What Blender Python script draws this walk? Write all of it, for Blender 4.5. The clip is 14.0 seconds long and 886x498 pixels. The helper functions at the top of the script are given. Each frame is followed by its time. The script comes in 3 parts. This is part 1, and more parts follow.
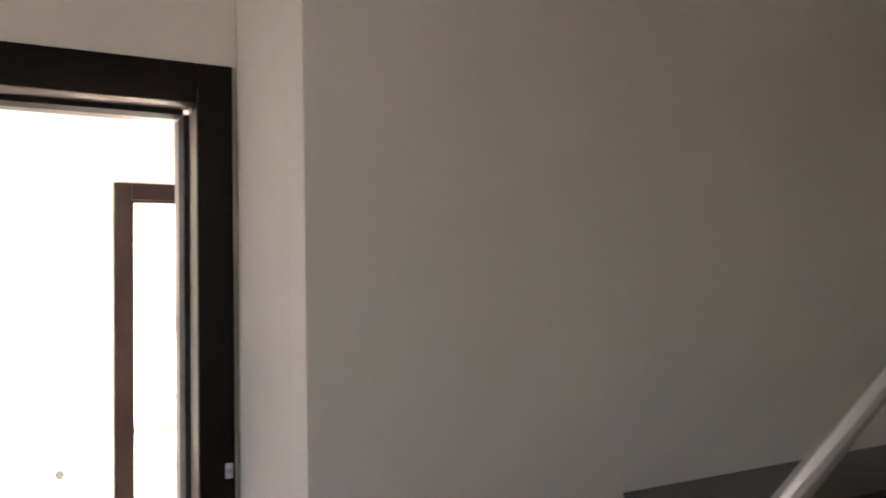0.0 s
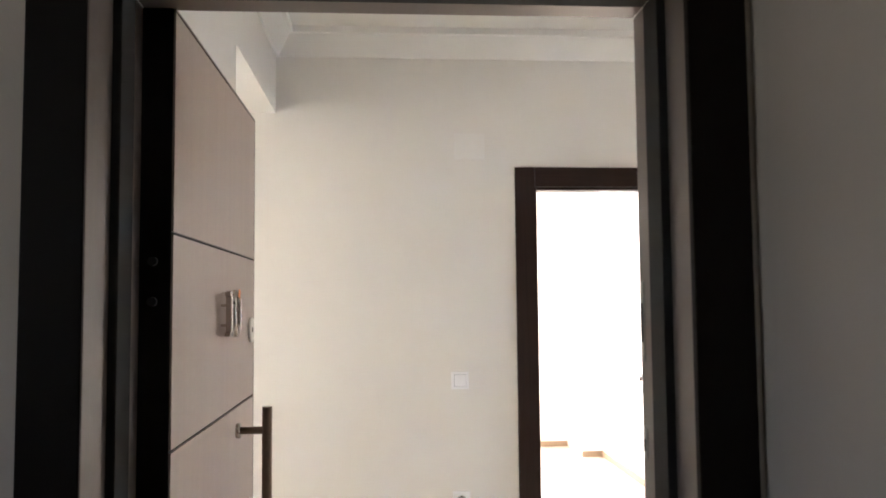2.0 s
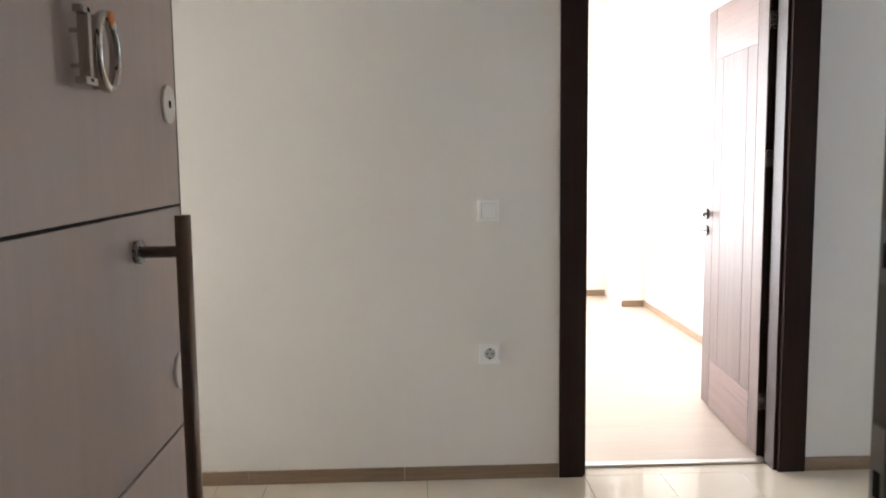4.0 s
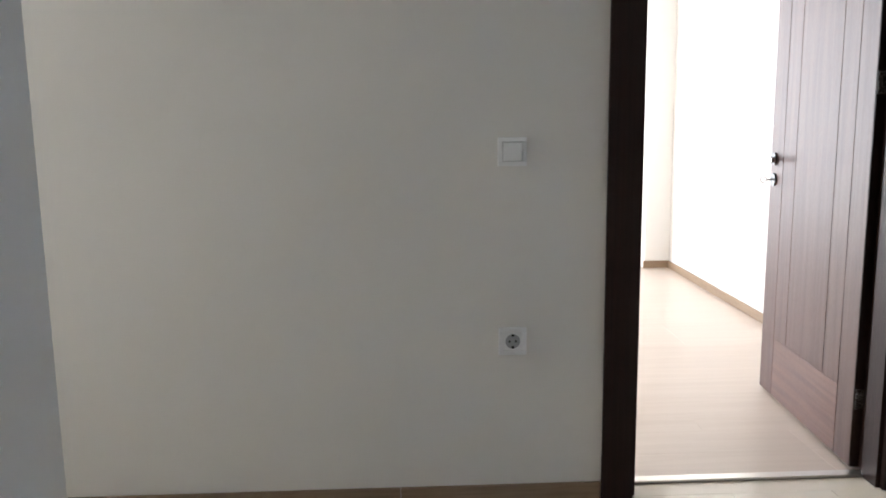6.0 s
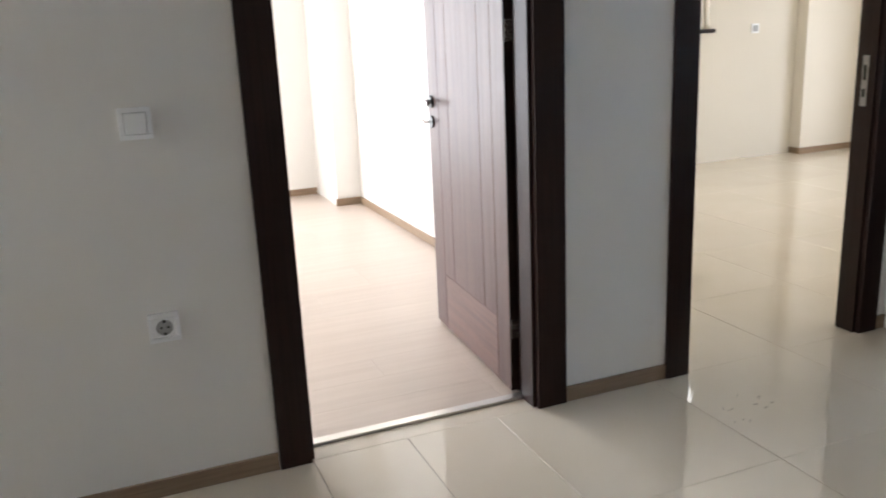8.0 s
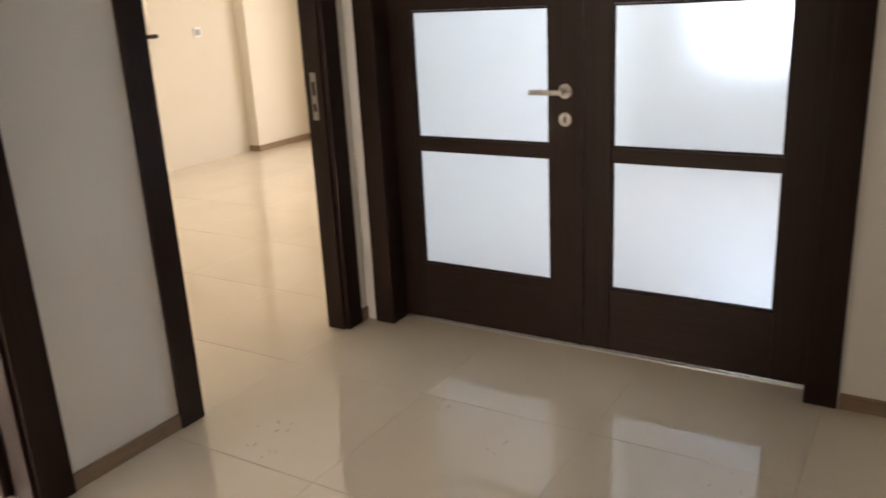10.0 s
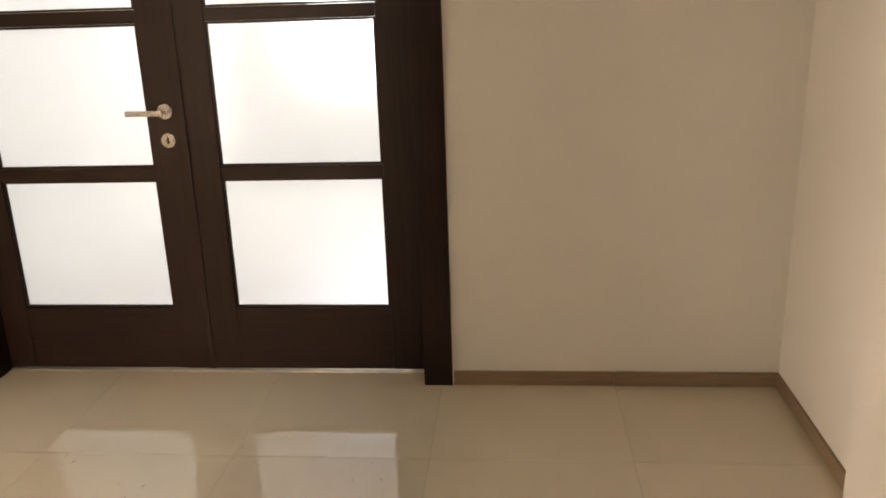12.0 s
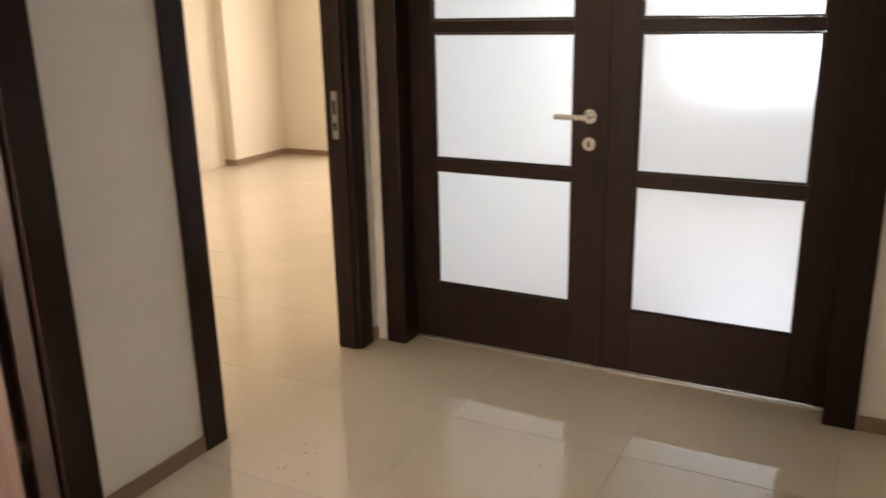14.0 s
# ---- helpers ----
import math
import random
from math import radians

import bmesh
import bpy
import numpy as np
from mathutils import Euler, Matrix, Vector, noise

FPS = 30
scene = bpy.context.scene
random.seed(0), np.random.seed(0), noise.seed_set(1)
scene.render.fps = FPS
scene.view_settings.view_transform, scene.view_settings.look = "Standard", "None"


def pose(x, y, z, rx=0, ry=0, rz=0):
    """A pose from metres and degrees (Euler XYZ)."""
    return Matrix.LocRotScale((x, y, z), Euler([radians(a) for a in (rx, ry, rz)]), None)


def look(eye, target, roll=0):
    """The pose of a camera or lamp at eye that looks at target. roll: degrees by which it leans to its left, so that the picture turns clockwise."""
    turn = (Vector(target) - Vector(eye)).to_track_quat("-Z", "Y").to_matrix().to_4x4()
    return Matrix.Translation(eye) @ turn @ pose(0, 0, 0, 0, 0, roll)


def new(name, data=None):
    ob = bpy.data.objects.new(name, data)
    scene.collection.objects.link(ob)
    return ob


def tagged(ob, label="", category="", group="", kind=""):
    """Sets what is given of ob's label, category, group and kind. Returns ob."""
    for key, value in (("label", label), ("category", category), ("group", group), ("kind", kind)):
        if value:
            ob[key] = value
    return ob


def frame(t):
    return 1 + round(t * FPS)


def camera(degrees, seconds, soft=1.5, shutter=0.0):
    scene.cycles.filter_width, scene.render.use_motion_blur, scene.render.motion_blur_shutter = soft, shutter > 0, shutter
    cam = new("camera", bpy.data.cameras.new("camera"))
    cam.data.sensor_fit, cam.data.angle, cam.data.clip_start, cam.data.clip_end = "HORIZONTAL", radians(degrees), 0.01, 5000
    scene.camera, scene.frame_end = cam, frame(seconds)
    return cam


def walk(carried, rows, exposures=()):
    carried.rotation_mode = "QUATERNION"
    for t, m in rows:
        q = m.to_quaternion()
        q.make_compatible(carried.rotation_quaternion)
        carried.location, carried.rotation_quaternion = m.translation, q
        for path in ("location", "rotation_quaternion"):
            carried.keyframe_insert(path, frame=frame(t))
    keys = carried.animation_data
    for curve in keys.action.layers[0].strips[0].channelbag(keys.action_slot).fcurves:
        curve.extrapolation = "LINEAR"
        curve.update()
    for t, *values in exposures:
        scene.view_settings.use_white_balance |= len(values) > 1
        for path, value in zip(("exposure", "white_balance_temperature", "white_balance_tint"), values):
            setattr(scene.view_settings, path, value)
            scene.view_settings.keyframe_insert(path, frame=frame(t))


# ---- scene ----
cam = camera(56.5, 14.0, soft=1.8, shutter=0.25)
PATH = [
    (0, (-0.679, -4.980, 1.503), (0.307, -3.242, 1.592), -1.1),
    (0.5, (-0.642, -4.792, 1.488), (0.118, -2.944, 1.591), -1.0),
    (1, (-0.606, -4.525, 1.458), (-0.103, -2.592, 1.575), -0.6),
    (1.5, (-0.627, -4.294, 1.44), (-0.363, -2.315, 1.566), -0.3),
    (2, (-0.647, -4.012, 1.462), (-0.503, -2.021, 1.592), -0.5),
    (2.5, (-0.662, -3.812, 1.453), (-0.548, -1.82, 1.585), -0.7),
    (3, (-0.626, -3.547, 1.419), (-0.522, -1.552, 1.52), -0.5),
    (3.5, (-0.593, -3.395, 1.341), (-0.508, -1.397, 1.292), -0.7),
    (3.7, (-0.575, -3.33, 1.318), (-0.503, -1.337, 1.152), -0.7),
    (6, (-0.586, -2.406, 1.202), (-0.503, -0.435, 0.874), -0.7),
    (6.5, (-0.559, -2.346, 1.205), (-0.459, -0.389, 0.804), -1.3),
    (7, (-0.476, -2.345, 1.229), (-0.222, -0.414, 0.772), -1.8),
    (7.2, (-0.453, -2.341, 1.236), (-0.108, -0.428, 0.766), -1.9),
    (9.3, (-0.235, -2.262, 1.399), (1.077, -0.869, 0.818), -3.3),
    (9.5, (-0.232, -2.229, 1.404), (1.169, -0.927, 0.818), -3.2),
    (10, (-0.247, -2.163, 1.408), (1.373, -1.154, 0.81), -3.0),
    (10.5, (-0.243, -2.168, 1.41), (1.53, -1.469, 0.804), -2.9),
    (11, (-0.245, -2.213, 1.409), (1.608, -1.774, 0.799), -2.6),
    (11.5, (-0.241, -2.229, 1.411), (1.647, -1.978, 0.802), -2.2),
    (12, (-0.254, -2.189, 1.418), (1.645, -2.017, 0.816), -1.9),
    (12.5, (-0.29, -2.094, 1.429), (1.613, -1.945, 0.829), -1.5),
    (13, (-0.32, -2.036, 1.453), (1.569, -1.78, 0.848), -1.2),
    (13.5, (-0.332, -1.96, 1.467), (1.496, -1.413, 0.87), -1.3),
    (14, (-0.389, -1.912, 1.44), (1.303, -1.009, 0.874), -1.2),
]
EXPOSURES = [(0.0, 4.15, 6450, 17), (0.5, 3.4, 5900, 13), (1.0, 2.8, 6150, 15), (1.5, 2.45, 6300, 15), (3.0, 2.22, 6250, 15), (3.7, 1.75, 6150, 14),
             (6.0, 0.98, 5750, 11), (6.5, 0.98, 5750, 11), (7.2, 1.0, 5700, 11), (9.5, 0.9, 6800, 17), (10.5, 1.2, 7900, 21), (11.2, 1.3, 8700, 23),
             (12.0, 1.4, 9000, 22), (13.0, 1.4, 8800, 22), (14.0, 1.05, 8200, 21)]
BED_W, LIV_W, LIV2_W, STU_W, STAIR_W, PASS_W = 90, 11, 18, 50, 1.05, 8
walk(cam, [(t, look(eye, target, roll)) for t, eye, target, roll in PATH], EXPOSURES)

# ---- light ----
world = bpy.data.worlds.new("daylight")
scene.world = world
world.use_nodes = True
wn, wl = world.node_tree.nodes, world.node_tree.links
sky = wn.new("ShaderNodeTexSky")
sky.sky_type, sky.sun_disc = "NISHITA", False
sky.sun_elevation, sky.sun_rotation = radians(48), radians(180)
wl.new(sky.outputs[0], wn["Background"].inputs[0])
wn["Background"].inputs[1].default_value = 0.12


def lamp(name, kind, m, energy, color, **size):
    data = bpy.data.lights.new(name, kind)
    data.energy, data.color = energy, color
    ob = new(name, data)
    ob.matrix_world = m
    if kind == "AREA":
        data.shape, data.size, data.size_y = "RECTANGLE", size["w"], size["h"]
    else:
        data.angle = radians(0.6)
    return ob


lamp("sun", "SUN", look((0, 0, 9), (0.0, 4.2, 4.3)), 3.0, (1.0, 0.95, 0.87))
lamp("bedroom_window_light", "AREA", look((-0.85, 4.37, 1.25), (-0.85, 0, 0.9)), BED_W, (1.0, 0.97, 0.92), w=2.2, h=2.2)
lamp("living_window_light", "AREA", look((4.01, 3.775, 1.78), (4.01, 0, 1.2)), LIV_W, (1.0, 0.93, 0.80), w=1.2, h=1.2)
lamp("living_balcony_light", "AREA", look((6.50, 1.9, 1.2), (0, 1.9, 1.0)), LIV2_W, (1.0, 0.94, 0.83), w=2.0, h=2.1)
lamp("study_window_light", "AREA", look((6.42, -1.35, 1.55), (2.7, -1.3, 1.1)), STU_W, (0.69, 0.865, 1.0), w=1.7, h=1.5)
# added fill from the passage end, brightens the hall; no known source there
passage = lamp("passage_fill_light", "AREA", look((-5.12, -0.58, 1.6), (2.5, -2.1, 1.0)), PASS_W, (1.0, 0.93, 0.82), w=0.85, h=1.3)
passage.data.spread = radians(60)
lamp("stairwell_window_light", "AREA", look((-3.22, -5.0, 1.95), (0, -3.6, 1.3)), STAIR_W, (1.0, 0.93, 0.84), w=1.2, h=1.2)


# ---- materials ----
def material(name, base, rough=0.6, metal=0.0, grain=None, vary=0.0, stain=None, bump=0.0, bump_scale=60.0, coat=0.0,
             spec=0.5):
    """base colour; grain=(colour, scale xyz, strength) for streaks; stain=(colour, scale, amount) for cloudy patches;
    vary: lightness change from object to object."""
    m = bpy.data.materials.new(name)
    m.use_nodes = True
    n, l = m.node_tree.nodes, m.node_tree.links
    b = n["Principled BSDF"]
    b.inputs["Roughness"].default_value, b.inputs["Metallic"].default_value = rough, metal
    b.inputs["Specular IOR Level"].default_value = spec
    b.inputs["Coat Weight"].default_value, b.inputs["Coat Roughness"].default_value = coat, 0.08
    tex = n.new("ShaderNodeTexCoord")
    rgb = n.new("ShaderNodeRGB")
    rgb.outputs[0].default_value = (*base, 1)
    out = rgb.outputs[0]
    info = n.new("ShaderNodeObjectInfo")

    def mix(a, colour, fac):
        x = n.new("ShaderNodeMix")
        x.data_type = "RGBA"
        l.new(fac, x.inputs[0])
        l.new(a, x.inputs[6])
        x.inputs[7].default_value = (*colour, 1)
        return x.outputs[2]

    def ramp(src, lo, hi, top):
        r = n.new("ShaderNodeMapRange")
        r.inputs[1].default_value, r.inputs[2].default_value = lo, hi
        r.inputs[3].default_value, r.inputs[4].default_value = 0.0, top
        l.new(src, r.inputs[0])
        return r.outputs[0]

    if grain:
        mp = n.new("ShaderNodeMapping")
        mp.inputs["Scale"].default_value = grain[1]
        shift = n.new("ShaderNodeVectorMath")
        shift.operation = "SCALE"
        shift.inputs[0].default_value = (37.0, 19.0, 53.0)
        l.new(info.outputs["Random"], shift.inputs["Scale"])
        l.new(shift.outputs[0], mp.inputs["Location"])
        l.new(tex.outputs["Object"], mp.inputs[0])
        nz = n.new("ShaderNodeTexNoise")
        nz.inputs["Scale"].default_value, nz.inputs["Detail"].default_value = 1.0, 6.0
        nz.inputs["Distortion"].default_value = 0.6
        l.new(mp.outputs[0], nz.inputs["Vector"])
        out = mix(out, grain[0], ramp(nz.outputs[0], 0.38, 0.66, grain[2]))
    if stain:
        sz = n.new("ShaderNodeTexNoise")
        sz.inputs["Scale"].default_value, sz.inputs["Detail"].default_value = stain[1], 4.0
        geo = n.new("ShaderNodeNewGeometry")
        l.new(geo.outputs["Position"], sz.inputs["Vector"])
        out = mix(out, stain[0], ramp(sz.outputs[0], 0.42, 0.70, stain[2]))
    if vary:
        hs = n.new("ShaderNodeHueSaturation")
        r = n.new("ShaderNodeMapRange")
        r.inputs[3].default_value, r.inputs[4].default_value = 1 - vary, 1 + vary
        l.new(info.outputs["Random"], r.inputs[0])
        l.new(r.outputs[0], hs.inputs["Value"])
        l.new(out, hs.inputs["Color"])
        out = hs.outputs[0]
    l.new(out, b.inputs["Base Color"])
    if bump:
        bz = n.new("ShaderNodeTexNoise")
        bz.inputs["Scale"].default_value, bz.inputs["Detail"].default_value = bump_scale, 5.0
        l.new(tex.outputs["Object"], bz.inputs["Vector"])
        bp = n.new("ShaderNodeBump")
        bp.inputs["Strength"].default_value, bp.inputs["Distance"].default_value = bump, 0.002
        l.new(bz.outputs[0], bp.inputs["Height"])
        l.new(bp.outputs[0], b.inputs["Normal"])
        rr = n.new("ShaderNodeMapRange")
        rr.inputs[3].default_value, rr.inputs[4].default_value = rough * 0.85, min(1.0, rough * 1.15)
        l.new(bz.outputs[0], rr.inputs[0])
        l.new(rr.outputs[0], b.inputs["Roughness"])
    return m


PAINT = material("white_wall_paint", (0.86, 0.835, 0.79), 0.75, stain=((0.82, 0.79, 0.74), 1.3, 0.5), bump=0.25, bump_scale=140)
LIVING_PAINT = material("cream_wall_paint", (0.81, 0.755, 0.655), 0.75, stain=((0.77, 0.71, 0.605), 1.1, 0.5), bump=0.25, bump_scale=140)
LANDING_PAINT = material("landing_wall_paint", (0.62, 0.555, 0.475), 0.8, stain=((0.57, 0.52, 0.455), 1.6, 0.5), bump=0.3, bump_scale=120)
CEILING = material("ceiling_paint", (0.89, 0.875, 0.84), 0.85, stain=((0.86, 0.84, 0.80), 1.0, 0.4), bump=0.15, bump_scale=120)
TILE = material("polished_beige_porcelain", (0.71, 0.635, 0.515), 0.03, stain=((0.655, 0.58, 0.455), 2.4, 0.55), vary=0.025, spec=0.62,
                grain=((0.70, 0.63, 0.52), (3.0, 3.0, 3.0), 0.5))
GROUT = material("tile_grout", (0.24, 0.195, 0.145), 0.85, stain=((0.2, 0.165, 0.12), 5.0, 0.6))
LAMINATE = material("pale_oak_laminate", (0.56, 0.475, 0.40), 0.36, grain=((0.49, 0.405, 0.335), (1.6, 30.0, 8.0), 0.5), vary=0.025, bump=0.08)
SKIRTING = material("brown_wood_skirting", (0.32, 0.225, 0.145), 0.45, grain=((0.235, 0.16, 0.10), (5.0, 5.0, 90.0), 0.7), bump=0.1)
WENGE = material("dark_wenge_wood", (0.025, 0.0118, 0.0088), 0.44, spec=0.2, grain=((0.015, 0.0065, 0.005), (90.0, 90.0, 2.2), 0.65), bump=0.3, bump_scale=90)
WENGE_ACROSS = material("dark_wenge_wood_crosscut", (0.025, 0.0118, 0.0088), 0.44, spec=0.2, grain=((0.015, 0.0065, 0.005), (2.2, 2.2, 90.0), 0.65), bump=0.3, bump_scale=90)
LEAF_WOOD = material("brown_veneer", (0.128, 0.074, 0.060), 0.46, spec=0.28, grain=((0.082, 0.045, 0.036), (55.0, 40.0, 1.6), 0.75), bump=0.25, bump_scale=80)
LEAF_ACROSS = material("brown_veneer_crosscut", (0.165, 0.086, 0.064), 0.42, spec=0.35, grain=((0.105, 0.052, 0.040), (55.0, 1.6, 40.0), 0.7), bump=0.25, bump_scale=80)
ARMOUR = material("taupe_door_laminate", (0.50, 0.385, 0.322), 0.33, grain=((0.455, 0.34, 0.29), (30.0, 30.0, 1.8), 0.6), bump=0.12, bump_scale=70)
STEEL_BLACK = material("black_enamelled_steel", (0.008, 0.005, 0.004), 0.55, spec=0.14, bump=0.08)
FRAME_STEEL = material("dark_brown_steel_frame", (0.20, 0.160, 0.140), 0.38, bump=0.1)
RUBBER = material("black_rubber_seal", (0.010, 0.010, 0.010), 0.7)
CHROME = material("brushed_chrome", (0.44, 0.42, 0.385), 0.27, metal=1.0, bump=0.1, bump_scale=200)
POLISHED = material("polished_chrome", (0.58, 0.54, 0.50), 0.10, metal=1.0)
BRONZE = material("dark_bronze_metal", (0.20, 0.15, 0.12), 0.35, metal=1.0)
BLACK_METAL = material("black_metal", (0.02, 0.02, 0.02), 0.35, metal=0.4)
PLASTIC = material("white_plastic", (0.95, 0.95, 0.95), 0.28)
SOCKET_GREY = material("socket_grey_plastic", (0.42, 0.42, 0.43), 0.4)
HOLE = material("dark_hole", (0.01, 0.01, 0.01), 0.8)
ZINC = material("dull_zinc", (0.33, 0.32, 0.31), 0.45, metal=1.0, bump=0.1)
ALU = material("anodised_aluminium", (0.72, 0.70, 0.66), 0.3, metal=1.0, bump=0.1)
STEEL_SHINY = material("stainless_steel", (0.92, 0.92, 0.93), 0.17, metal=1.0)
ORANGE = material("orange_sticker", (0.85, 0.26, 0.05), 0.5)
GOLD = material("brass_trim", (0.55, 0.38, 0.12), 0.3, metal=1.0)
GRANITE = material("black_granite", (0.02, 0.02, 0.02), 0.25, stain=((0.035, 0.03, 0.028), 60.0, 0.6))
LANDING_FLOOR = material("speckled_landing_stone", (0.36, 0.33, 0.29), 0.3, stain=((0.22, 0.2, 0.18), 40.0, 0.6))
CONCRETE = material("rough_plaster", (0.45, 0.42, 0.38), 0.9, stain=((0.36, 0.33, 0.3), 2.0, 0.6), bump=0.4)
BRICK_RED = material("roof_tiles_far", (0.42, 0.17, 0.10), 0.8, stain=((0.30, 0.12, 0.08), 3.0, 0.6))
FACADE = material("far_facade_render", (0.62, 0.50, 0.40), 0.9, stain=((0.54, 0.43, 0.34), 1.2, 0.5))


def frosted():
    m = bpy.data.materials.new("frosted_glass")
    m.use_nodes = True
    n, l = m.node_tree.nodes, m.node_tree.links
    n.remove(n["Principled BSDF"])
    tr, rf, gl = n.new("ShaderNodeBsdfTranslucent"), n.new("ShaderNodeBsdfRefraction"), n.new("ShaderNodeBsdfGlossy")
    tr.inputs[0].default_value, rf.inputs[0].default_value = (0.80, 0.84, 0.90, 1), (0.82, 0.86, 0.92, 1)
    rf.inputs["Roughness"].default_value, rf.inputs["IOR"].default_value = 0.56, 1.12
    gl.inputs["Roughness"].default_value = 0.25
    a, b = n.new("ShaderNodeMixShader"), n.new("ShaderNodeMixShader")
    a.inputs[0].default_value, b.inputs[0].default_value = 0.74, 0.05
    l.new(tr.outputs[0], a.inputs[1]), l.new(rf.outputs[0], a.inputs[2])
    l.new(a.outputs[0], b.inputs[1]), l.new(gl.outputs[0], b.inputs[2])
    l.new(b.outputs[0], n["Material Output"].inputs[0])
    return m


FROSTED = frosted()
GLASS = material("clear_glass", (1, 1, 1), 0.0)
GLASS.node_tree.nodes["Principled BSDF"].inputs["Transmission Weight"].default_value = 1.0
GLASS.node_tree.nodes["Principled BSDF"].inputs["IOR"].default_value = 1.02


# ---- building blocks ----
def box(bm, x0, x1, y0, y1, z0, z1, bevel=0.0):
    """Adds a box, its edges rounded by bevel."""
    made = bmesh.ops.create_cube(bm, size=1.0)
    vs = made["verts"]
    for v in vs:
        v.co = Vector(((x0 + x1) / 2 + v.co.x * (x1 - x0), (y0 + y1) / 2 + v.co.y * (y1 - y0), (z0 + z1) / 2 + v.co.z * (z1 - z0)))
    if bevel:
        es = list({e for v in vs for e in v.link_edges})
        bmesh.ops.bevel(bm, geom=es, offset=bevel, segments=2, affect="EDGES", profile=0.7)
    return bm


def rod(bm, p, q, r, segments=20, r2=None):
    """Adds a capped rod from p to q."""
    p, q = Vector(p), Vector(q)
    m = Matrix.Translation((p + q) / 2) @ (q - p).to_track_quat("Z", "Y").to_matrix().to_4x4()
    bmesh.ops.create_cone(bm, cap_ends=True, segments=segments, radius1=r, radius2=r if r2 is None else r2, depth=(q - p).length, matrix=m)
    return bm


def B():
    return bmesh.new()


def one(x0, x1, y0, y1, z0, z1, bevel=0.0):
    return box(B(), x0, x1, y0, y1, z0, z1, bevel)


def stick(p, q, r, segments=20, r2=None):
    return rod(B(), p, q, r, segments, r2)


def part(name, bm, mat, parent=None, label="", smooth=False):
    """Links a bmesh as one mesh object under a thing or a part."""
    me = bpy.data.meshes.new(name)
    bm.normal_update()
    bm.to_mesh(me)
    bm.free()
    me.materials.append(mat)
    if smooth:
        for p in me.polygons:
            p.use_smooth = len(p.vertices) < 5
    ob = new(name, me)
    if parent:
        ob.parent = parent
    return tagged(ob, label=label)


def thing(name, label, category, group="", kind=""):
    return tagged(new(name), label, category, group, kind)


def wall(name, axis, u0, u1, d0, d1, z0, z1, holes, mat, label):
    """A solid wall along axis from u0 to u1, between d0 and d1 across, with rectangular holes (u0, u1, z0, z1) right through it."""
    us = sorted({u0, u1, *[h[0] for h in holes], *[h[1] for h in holes]})
    zs = sorted({z0, z1, *[h[2] for h in holes], *[h[3] for h in holes]})
    us, zs = [u for u in us if u0 <= u <= u1], [z for z in zs if z0 <= z <= z1]
    nu, nz = len(us) - 1, len(zs) - 1

    def solid(i, k):
        if not (0 <= i < nu and 0 <= k < nz):
            return False
        u, z = (us[i] + us[i + 1]) / 2, (zs[k] + zs[k + 1]) / 2
        return not any(h[0] < u < h[1] and h[2] < z < h[3] for h in holes)

    bm, seen = B(), {}

    def v(u, d, z):
        key = (u, d, z)
        if key not in seen:
            seen[key] = bm.verts.new((u, d, z) if axis == "x" else (d, u, z))
        return seen[key]

    for i in range(nu):
        for k in range(nz):
            if not solid(i, k):
                continue
            a, b, c, e = us[i], us[i + 1], zs[k], zs[k + 1]
            bm.faces.new((v(a, d0, c), v(b, d0, c), v(b, d0, e), v(a, d0, e)))
            bm.faces.new((v(a, d1, c), v(a, d1, e), v(b, d1, e), v(b, d1, c)))
            if not solid(i - 1, k):
                bm.faces.new((v(a, d0, c), v(a, d0, e), v(a, d1, e), v(a, d1, c)))
            if not solid(i + 1, k):
                bm.faces.new((v(b, d0, c), v(b, d1, c), v(b, d1, e), v(b, d0, e)))
            if not solid(i, k - 1):
                bm.faces.new((v(a, d0, c), v(a, d1, c), v(b, d1, c), v(b, d0, c)))
            if not solid(i, k + 1):
                bm.faces.new((v(a, d0, e), v(b, d0, e), v(b, d1, e), v(a, d1, e)))
    bmesh.ops.recalc_face_normals(bm, faces=bm.faces)
    return tagged(part(name, bm, mat), label, "wall", kind="structure")


def slab(name, x0, x1, y0, y1, z0, z1, mat, label, category, bevel=0.0):
    return tagged(part(name, one(x0, x1, y0, y1, z0, z1, bevel), mat), label, category, kind="structure")


# ---- plan ----
H = 2.80            # hall ceiling
NW, EX = 0.0, 2.542  # hall faces of the north and east walls
T = 0.15            # wall thickness
D1 = (0.097, 0.903)     # bedroom doorway
D2 = (1.533, 2.394)     # living room doorway
DD = (-1.853, -0.157)   # double door
EN = (-1.071, -0.179)   # entrance doorway
SY = -3.17          # hall face of the south wall
DOOR_H = 2.03

wall("wall_north", "x", -5.0, EX + T, NW, NW + T, 0, H + 0.2,
     [(D1[0] - 0.02, D1[1] + 0.02, -0.1, DOOR_H + 0.02), (D2[0] - 0.02, D2[1] + 0.072, -0.1, DOOR_H + 0.02)],
     PAINT, "plain off-white painted hall wall with two doorways")
wall("wall_east", "y", SY, NW - 0.001, EX, EX + T, 0, H + 0.2, [(DD[0] - 0.02, DD[1] + 0.02, -0.1, DOOR_H + 0.02)],
     PAINT, "off-white painted wall around the glazed double door")
wall("wall_south", "x", 0.4005, EX - 0.001, SY - 0.0, SY + 0.03, 0, H + 0.2, [], PAINT, "plain off-white painted hall wall catching daylight")
NX, LY = -0.058, -3.28   # niche beside the entrance, landing wall
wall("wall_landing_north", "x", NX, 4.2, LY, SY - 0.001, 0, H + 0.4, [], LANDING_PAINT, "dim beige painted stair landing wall")
